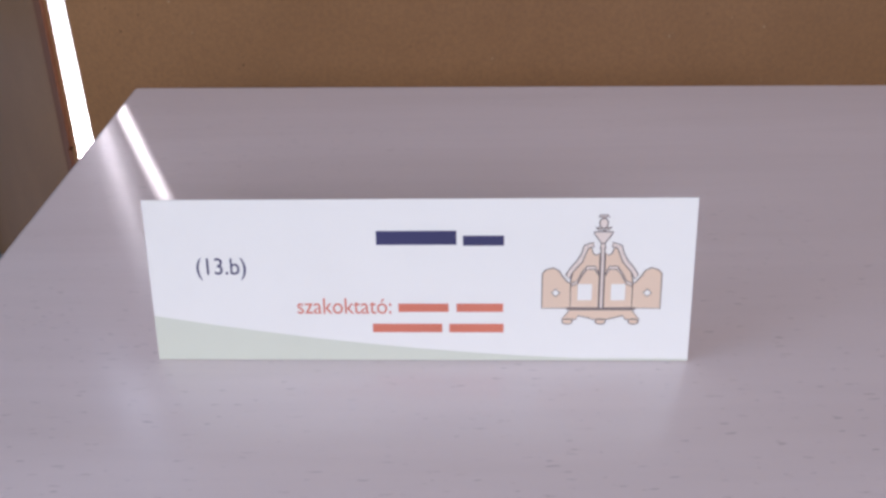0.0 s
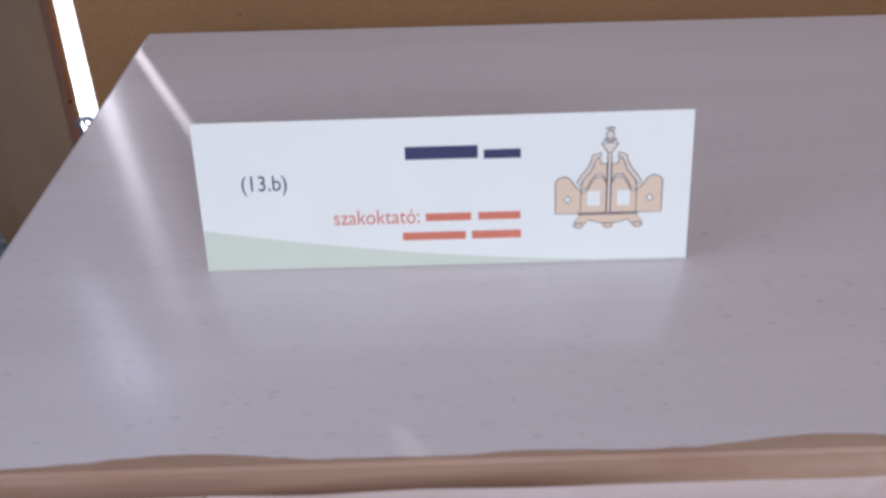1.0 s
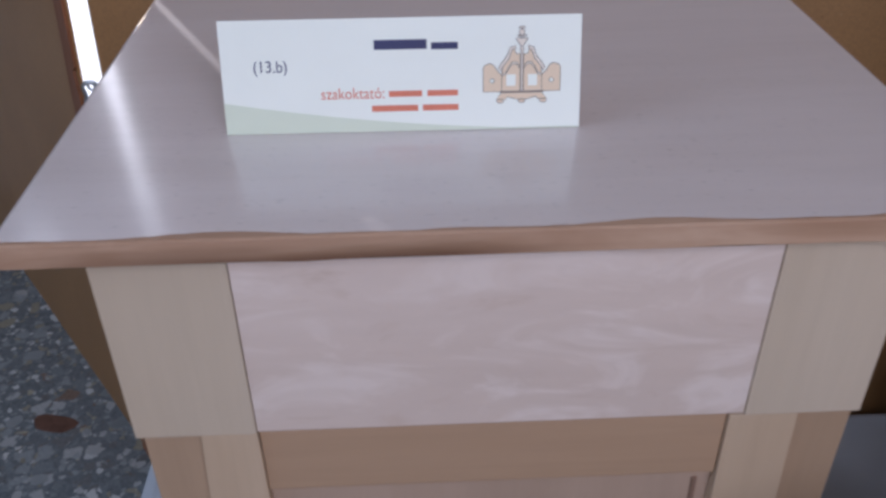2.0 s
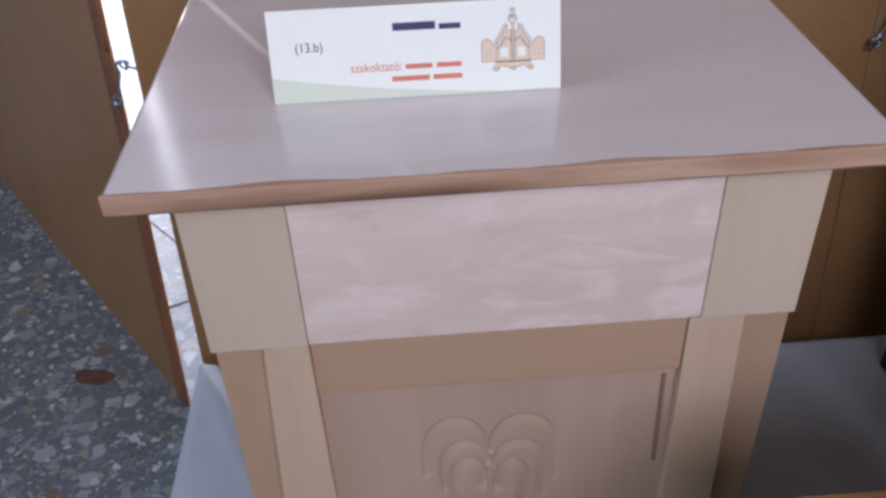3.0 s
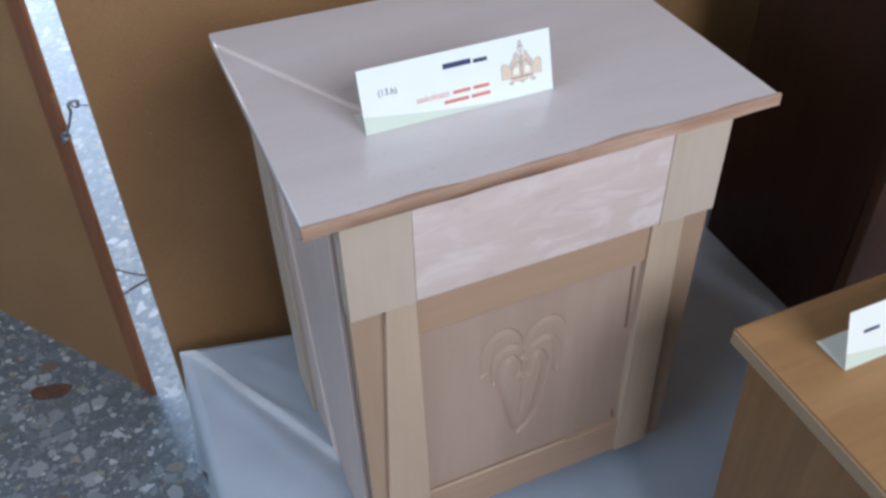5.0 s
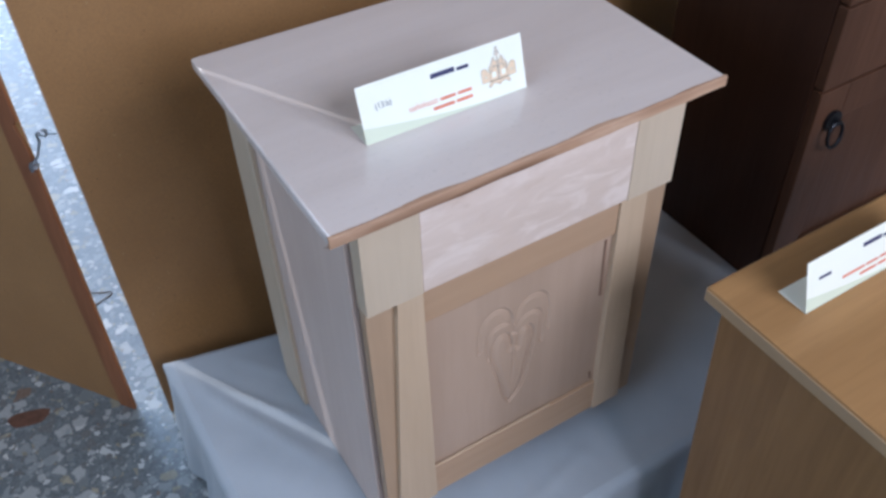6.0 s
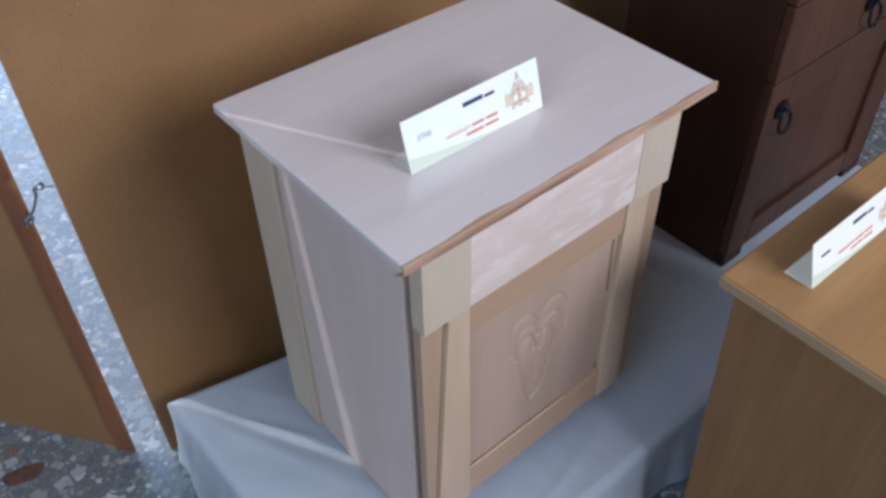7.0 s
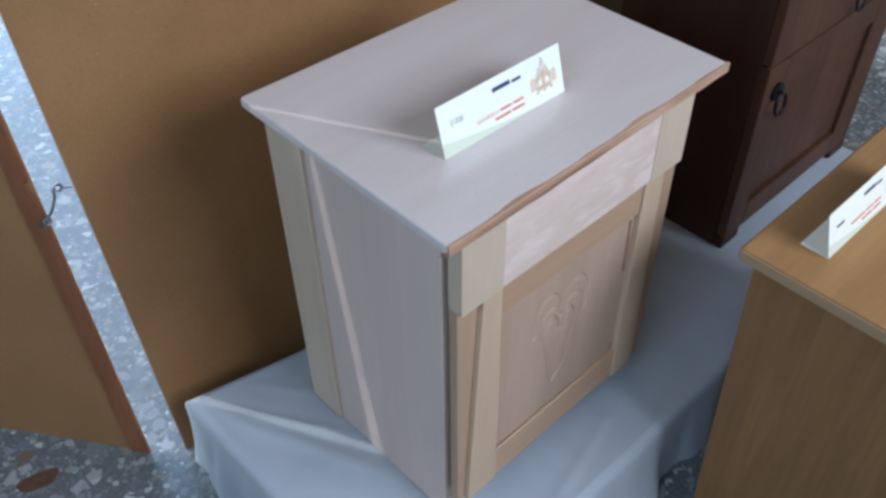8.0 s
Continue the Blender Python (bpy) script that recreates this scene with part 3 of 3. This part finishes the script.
    lines.append(left[::-1] + [(0.2225, 0.488), (0.2295, 0.463), (0.2350, 0.439), (0.2385, 0.420), (0.2460, 0.396), tip])
    lines.append(right + [(0.2885, 0.483), (0.2855, 0.463), (0.2825, 0.442), (0.2780, 0.421), (0.2700, 0.401), tip])
    lines.append([(cx + 0.001, 0.505), (cx + 0.003, 0.490), (cx + 0.003, 0.465), (cx + 0.001, 0.430)])
    lines.append([(0.2150, 0.505), (0.2120, 0.520)] + lobe(0.2340, 0.0220, 0.540, 0.5705))
    lines.append(lobe(0.2830, 0.0235, 0.536, 0.5680) + [(0.3070, 0.513), (0.3060, 0.490)])
    lines.append([(0.1975, 0.528)] + lobe(0.2255, 0.0285, 0.552, 0.6025))
    lines.append(lobe(0.2860, 0.0295, 0.556, 0.6010) + [(0.3165, 0.535), (0.3160, 0.512)])
    cut = ((0.0046, 0.0024, 0.012), (0.0046, 0.0024, 0.011), (0.0016, 0.0030, 0.0030), (0.0028, 0.0022, 0.009), (0.0028, 0.0022, 0.009), (0.0026, 0.0022, 0.011), (0.0026, 0.0022, 0.011))
    carved = [(soften(ln),) + c for ln, c in zip(lines, cut)]
    D("panel", carved_panel(0.1145, 0.4200, 0.326, 0.650, 0.0295, 0.0358, carved), M_PANEL, "rosy wooden door panel with a carved heart")
    return root


def smooth_bm(bm):
    for f in bm.faces:
        f.smooth = True
    return bm


nightstand = make_nightstand()


# ---- the tent cards ----
def lettering(text, height, width):
    """Flat letters as a mesh, fitted to a size, from the lower left."""
    cu = bpy.data.curves.new("letters", "FONT")
    cu.body = text
    ob = bpy.data.objects.new("letters", cu)
    scene.collection.objects.link(ob)
    bpy.context.view_layer.update()
    me = bpy.data.meshes.new_from_object(ob.evaluated_get(bpy.context.evaluated_depsgraph_get()))
    bpy.data.objects.remove(ob)
    bm = bmesh.new()
    bm.from_mesh(me)
    xs = [v.co.x for v in bm.verts]
    ys = [v.co.y for v in bm.verts]
    sx, sy = width / (max(xs) - min(xs)), height / (max(ys) - min(ys))
    lx, ly = min(xs), min(ys)
    for v in bm.verts:
        v.co = ((v.co.x - lx) * sx, 0, (v.co.y - ly) * sy)
    return bm


def make_card(name, m, label, readable=True):
    """An L of folded card: local x along its width, its face leaning back, its foot lying behind."""
    W, H, lean, foot = 0.217, 0.0680, math.atan2(0.0185, 0.0655), 0.042
    root = thing(name, m, label, "name card", "name cards on the cabinets")
    t = 0.0004
    prof = [(0, 0), (H * math.sin(lean), H * math.cos(lean)), (H * math.sin(lean) + t, H * math.cos(lean)), (t * 1.2, t), (foot, t), (foot, 0)]
    part("card", prism([(y, z + 0.0003) for y, z in prof], W, "x", 0.0), M_PAPER, root)
    face = Matrix.Rotation(-lean, 4, "X")

    def on(name, bm, mat, u, v, layer, label=""):
        bm.transform(face @ Matrix.Translation((u, -0.00015 - 0.00012 * layer, v + 0.0003)))
        return part(name, bm, mat, root, label)

    def bar(u0, u1, v0, v1, mat, layer=1, name="print_bar"):
        on(name, box(0, (u1 - u0) * W, -0.00005, 0.00005, 0, (v1 - v0) * H), mat, u0 * W, v0 * H, layer)
    # pale green sweep along the foot of the face
    sweep = [(0.0, 0.0)] + [(1.0 * W, 0.0), (1.0 * W, 0.012 * H)] + [(u * W, 0.285 * (1 - u) ** 1.9 * H if u < 0.95 else 0.015 * H) for u in [0.9, 0.8, 0.7, 0.6, 0.5, 0.4, 0.3, 0.2, 0.1, 0.0]]
    sweep = [(u, max(v, 0.0)) for u, v in sweep]
    sweep[3:] = [(u, max(v, 0.014 * H)) for u, v in sweep[3:]]
    on("green_sweep", prism(sweep, 0.00008, "y", -0.00004), M_GREEN, 0, 0, 0, "pale green printed sweep")
    if not readable:
        bar(0.090, 0.182, 0.55, 0.61, M_NAVY)
        bar(0.273, 0.449, 0.312, 0.364, M_RED)
    else:
        on("class_text", lettering("(13.b)", 0.135 * H, 0.092 * W), M_NAVY, 0.090 * W, 0.515 * H, 1, "dark printed characters")
        on("role_text", lettering("szakoktató:", 0.098 * H, 0.176 * W), M_RED, 0.273 * W, 0.300 * H, 1, "orange-red printed word")
    for u0, u1, v0, v1, mat in ((0.425, 0.571, 0.728, 0.812, M_NAVY), (0.583, 0.657, 0.722, 0.782, M_NAVY), (0.462, 0.555, 0.312, 0.364, M_RED), (0.570, 0.656, 0.312, 0.364, M_RED),
                                (0.413, 0.543, 0.182, 0.236, M_RED), (0.556, 0.657, 0.182, 0.236, M_RED)):
        bar(u0, u1, v0, v1, mat)
    # printed emblem: a small ornate cupboard, in plain shapes
    lu, lv, lw, lh = 0.727 * W, 0.232 * H, 0.216 * W, 0.672 * H

    def shape(name, pts, mat, layer, outline=True):
        q = [(x * lw, z * lh) for x, z in pts]
        on(name, prism(q, 0.00008, "y", -0.00004), mat, lu, lv, layer)
        if outline:
            on("emblem_line", tube([(x, 0, z) for x, z in q], 0.00022, 4, True, 0.2), M_INK, lu, lv, layer + 1)

    def mir(pts):
        return [(1 - x, z) for x, z in pts][::-1]
    wing = [(0.0, 0.155), (0.24, 0.155), (0.24, 0.38), (0.21, 0.40), (0.17, 0.45), (0.14, 0.50), (0.09, 0.527), (0.03, 0.51), (0.0, 0.475)]
    half = [(0.24, 0.16), (0.478, 0.16), (0.478, 0.66), (0.45, 0.64), (0.42, 0.66), (0.405, 0.71), (0.375, 0.70), (0.333, 0.586), (0.255, 0.487), (0.24, 0.40)]
    brow = [(0.196, 0.465), (0.245, 0.542), (0.284, 0.586), (0.323, 0.653), (0.343, 0.73), (0.42, 0.757), (0.425, 0.72), (0.380, 0.705), (0.355, 0.645), (0.333, 0.580), (0.294, 0.536), (0.255, 0.487), (0.225, 0.425)]
    arc = [(0.245, 0.388), (0.294, 0.409), (0.333, 0.487), (0.373, 0.542), (0.44, 0.542), (0.470, 0.487)]
    arc += [(x, z - 0.028) for x, z in arc[::-1]]
    for f in (lambda p: p, mir):
        shape("emblem_wing", f(wing), M_TAN, 1)
        shape("emblem_half", f(half), M_TAN, 1)
        shape("emblem_brow", f(brow), M_TAN2, 2)
        shape("emblem_arch", f(arc), M_TAN2, 2)
        shape("emblem_diamond", f([(0.08, 0.30), (0.115, 0.335), (0.15, 0.30), (0.115, 0.265)]), M_PAPER, 3)
        shape("emblem_block", f([(0.30, 0.23), (0.42, 0.23), (0.42, 0.38), (0.30, 0.38)]), M_PAPER, 3, False)
    shape("emblem_post", [(0.485, 0.16), (0.515, 0.16), (0.515, 0.71), (0.485, 0.71)], M_TAN2, 3)
    shape("emblem_base", [(0.17, 0.05), (0.29, 0.05), (0.31, 0.085), (0.39, 0.065), (0.44, 0.05), (0.56, 0.05), (0.61, 0.065), (0.69, 0.085), (0.71, 0.05), (0.83, 0.05), (0.76, 0.14), (0.24, 0.14)], M_TAN, 1)
    shape("emblem_ledge", [(0.21, 0.140), (0.79, 0.140), (0.79, 0.162), (0.21, 0.162)], M_INK, 2, False)
    shape("emblem_urn", [(0.485, 0.748), (0.515, 0.748), (0.575, 0.835), (0.58, 0.85), (0.42, 0.85), (0.425, 0.835)], M_TAN2, 1)
    shape("emblem_stem", [(0.475, 0.70), (0.525, 0.70), (0.515, 0.745), (0.485, 0.745)], M_TAN2, 1)
    shape("emblem_ball", [(0.5 + 0.036 * math.cos(a), 0.925 + 0.044 * math.sin(a)) for a in [i * math.pi / 6 for i in range(12)]], M_TAN2, 1)
    for f in (lambda p: p, mir):
        shape("emblem_leaf", f([(0.50, 0.862), (0.455, 0.872), (0.435, 0.895), (0.455, 0.888), (0.48, 0.884)]), M_TAN2, 2)
        shape("emblem_leaf", f([(0.50, 0.968), (0.475, 0.985), (0.455, 0.978), (0.47, 1.0), (0.50, 1.0)]), M_TAN2, 2)
    for x in (0.22, 0.5, 0.78):
        shape("emblem_foot", [(x + 0.045 * math.cos(a), 0.03 + 0.026 * math.sin(a)) for a in [i * math.pi / 5 for i in range(10)]], M_TAN, 1)
    return root


make_card("name_card", pose(0.104, 0.1155, 0.868, 0, 0, -0.6), "white folded name card standing on the pale cabinet")
make_card("name_card", pose(0.471, -0.240, 0.70), "white folded name card standing on the honey brown cabinet", False)


# ---- the honey brown cabinet in front ----
def make_oak_cabinet():
    x0, x1, y0, y1, zt = 0.408, 0.95, -0.60, -0.147, 0.70
    root = thing("bedside_cabinet", pose((x0 + x1) / 2, (y0 + y1) / 2, 0), "honey brown wooden bedside cabinet with a name card on top", "bedside cabinet")

    def P(name, bm, mat, label=""):
        return part(name, bm, mat, root, label, True)
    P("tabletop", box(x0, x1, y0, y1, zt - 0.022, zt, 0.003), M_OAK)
    P("side_edge", box(x0 - 0.0022, x0 + 0.0004, y0 + 0.001, y1 - 0.001, zt - 0.0205, zt - 0.0035, 0.0008), M_OAKEDGE, "paler tabletop edge")
    P("back_edge", box(x0 + 0.002, x1, y1 - 0.0004, y1 + 0.0022, zt - 0.0205, zt - 0.0035, 0.0008), M_OAKEDGE, "paler tabletop edge")
    for xa in (x0 + 0.014, x1 - 0.034):
        cuts = [y1 - 0.018, y1 - 0.128, y1 - 0.285, y0 + 0.03]
        for k in range(3):
            yb, ya = cuts[k], cuts[k + 1]
            low = y1 - 0.048 if k == 0 else yb
            P("side_board", prism([(ya + 0.0001, 0.0), (low, 0.0), (yb, zt - 0.0225), (ya + 0.0001, zt - 0.0225)], 0.020, "x", xa, 0.0002), M_OAKSHADE)
    P("back_board", box(x0 + 0.035, x1 - 0.035, y1 - 0.065, y1 - 0.053, 0.03, zt - 0.0225), M_OAKSHADE)
    P("front_board", box(x0 + 0.035, x1 - 0.035, y0 + 0.03, y0 + 0.05, 0.03, zt - 0.0225), M_OAKSHADE)
    P("bottom_board", box(x0 + 0.035, x1 - 0.035, y0 + 0.051, y1 - 0.066, 0.04, 0.058), M_OAKSHADE)


make_oak_cabinet()


# ---- the dark walnut cabinet ----
def make_walnut_cabinet():
    x0, x1, y0, y1, zb, zt = 0.900, 1.425, 0.098, 0.440, PL, 1.02
    root = thing("walnut_cabinet", pose((x0 + x1) / 2, (y0 + y1) / 2, zb), "dark walnut cabinet with black ring handles, on white cloth", "cabinet")

    def P(name, bm, mat, parent=root, label=""):
        return part(name, bm, mat, parent, label, parent is root)
    P("side_panel", box(x0, x0 + 0.025, y0 + 0.022, y1, zb + 0.002, zt - 0.02, 0.002), M_WALNUT_SHADE)
    P("side_panel", box(x1 - 0.025, x1, y0 + 0.022, y1, zb + 0.002, zt - 0.02, 0.002), M_WALNUT_SHADE)
    P("tabletop", box(x0 - 0.02, x1 + 0.02, y0 - 0.02, y1, zt - 0.0195, zt, 0.004), M_WALNUT_SHADE)
    P("back_board", box(x0 + 0.026, x1 - 0.026, y1 - 0.015, y1 - 0.003, zb + 0.03, zt - 0.02), M_WALNUT_SHADE)
    P("bottom_board", box(x0 + 0.026, x1 - 0.026, y0 + 0.023, y1 - 0.016, zb + 0.03, zb + 0.05), M_WALNUT_SHADE)
    # full width door: frame with a sunk panel
    za, zm = zb + 0.032, 0.652
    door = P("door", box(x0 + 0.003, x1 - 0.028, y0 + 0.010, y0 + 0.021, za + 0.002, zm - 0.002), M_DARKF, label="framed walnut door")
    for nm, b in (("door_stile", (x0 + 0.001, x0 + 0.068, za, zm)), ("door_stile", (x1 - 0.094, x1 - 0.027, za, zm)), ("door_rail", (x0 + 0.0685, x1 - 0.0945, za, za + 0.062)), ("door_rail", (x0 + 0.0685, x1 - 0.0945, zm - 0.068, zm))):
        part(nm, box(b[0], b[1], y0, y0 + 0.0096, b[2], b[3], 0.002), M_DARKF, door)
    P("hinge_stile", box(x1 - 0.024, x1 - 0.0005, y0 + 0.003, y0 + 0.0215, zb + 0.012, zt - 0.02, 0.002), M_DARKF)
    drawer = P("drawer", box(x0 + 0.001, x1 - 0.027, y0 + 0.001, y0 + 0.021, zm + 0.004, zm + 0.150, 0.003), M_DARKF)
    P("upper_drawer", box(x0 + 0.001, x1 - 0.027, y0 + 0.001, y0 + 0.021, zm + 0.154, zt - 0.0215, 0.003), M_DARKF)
    for xa in (x0 + 0.001, x1 - 0.066):
        P("foot", box(xa, xa + 0.065, y0 + 0.002, y0 + 0.0205, zb + 0.0015, zb + 0.0305, 0.003), M_WALNUT_SHADE)

    def handle(parent, hx, hz):
        part("handle_rose", tube([(hx, y0 + 0.002, hz), (hx, y0 - 0.007, hz)], 0.019, 12), M_IRON, parent, "black iron backplate")
        part("handle_knob", tube([(hx, y0 - 0.0072, hz), (hx, y0 - 0.016, hz)], 0.006, 10), M_IRON, parent, "black iron boss")
        ring = [(hx + 0.018 * math.sin(a), y0 - 0.013 - 0.003 * (1 + math.cos(a)), hz - 0.022 - 0.024 * math.cos(a)) for a in [i * math.pi / 9 for i in range(18)]]
        part("ring_handle", tube(ring, 0.0034, 7, True), M_IRON, parent, "black iron ring")
    handle(door, x0 + 0.045, 0.588)
    handle(drawer, x0 + 0.275, 0.722)


make_walnut_cabinet()


# ---- a cable on the floor behind the screens ----
def make_cable():
    root = thing("cable", pose(-0.2, 1.02, 0), "thin dark grey cable lying loosely on the terrazzo floor", "cable")
    bend = soften([(-0.62, 1.52), (-0.42, 1.265), (-0.31, 1.135), (-0.22, 1.030), (-0.165, 1.008), (-0.22, 0.992), (-0.30, 0.945), (-0.42, 0.900)], 3)
    smooth(part("cord", tube([(x, y, 0.0018) for x, y in bend], 0.0013, 8), M_CABLE, root, "", True))


make_cable()


# ---- larger stone chips set flush in the terrazzo ----
def make_chips():
    rng = random.Random(7)
    floor_ob = bpy.data.objects["floor"]
    meshes = []
    for k in range(14):
        bm = bmesh.new()
        n = rng.choice((5, 6, 7, 8))
        ring = []
        for i in range(n):
            a = 2 * math.pi * (i + rng.uniform(-0.25, 0.25)) / n
            r = rng.uniform(0.62, 1.0)
            ring.append((r * math.cos(a), r * rng.uniform(0.55, 1.0) * math.sin(a)))
        lo = [bm.verts.new((x, y, -0.002)) for x, y in ring]
        hi = [bm.verts.new((x, y, 0.0004)) for x, y in ring]
        bm.faces.new(hi)
        for i in range(n):
            bm.faces.new((lo[i], lo[(i + 1) % n], hi[(i + 1) % n], hi[i]))
        me = bpy.data.meshes.new("stone_chip")
        bm.to_mesh(me)
        bm.free()
        me.materials.append(M_CHIP)
        meshes.append(me)
    placed = []
    tries = 0
    while len(placed) < 290 and tries < 20000:
        tries += 1
        x, y = rng.uniform(-0.80, -0.12), rng.uniform(0.0, 1.15)
        r = rng.choice((0.007, 0.009, 0.011, 0.013, 0.016, 0.020, 0.024))
        if math.hypot(x + 0.425, y - 0.737) < r + 0.05 or any((x - p) ** 2 + (y - q) ** 2 < (0.92 * (r + s)) ** 2 for p, q, s in placed):
            continue
        placed.append((x, y, r))
        chip = new("stone_chip", rng.choice(meshes))
        chip.matrix_basis = Matrix.Translation((x, y, 0)) @ Matrix.Rotation(rng.uniform(0, 6.28), 4, "Z") @ Matrix.Diagonal((r, r, 1, 1))
        chip.parent = floor_ob
    bm = bmesh.new()
    ring = [(0.040 * math.cos(a) * (1 + 0.15 * math.sin(3 * a)), 0.024 * math.sin(a) * (1 + 0.2 * math.cos(2 * a))) for a in [i * math.pi / 7 for i in range(14)]]
    hi = [bm.verts.new((x, y, 0.0008)) for x, y in ring]
    lo = [bm.verts.new((x, y, -0.002)) for x, y in ring]
    bm.faces.new(hi)
    for i in range(14):
        bm.faces.new((lo[i], lo[(i + 1) % 14], hi[(i + 1) % 14], hi[i]))
    big = part("stone_chip", bm, M_BROWNCHIP, floor_ob, "large dark red-brown stone chip")
    big.matrix_basis = pose(-0.424, 0.748, 0, 0, 0, -15)


make_chips()
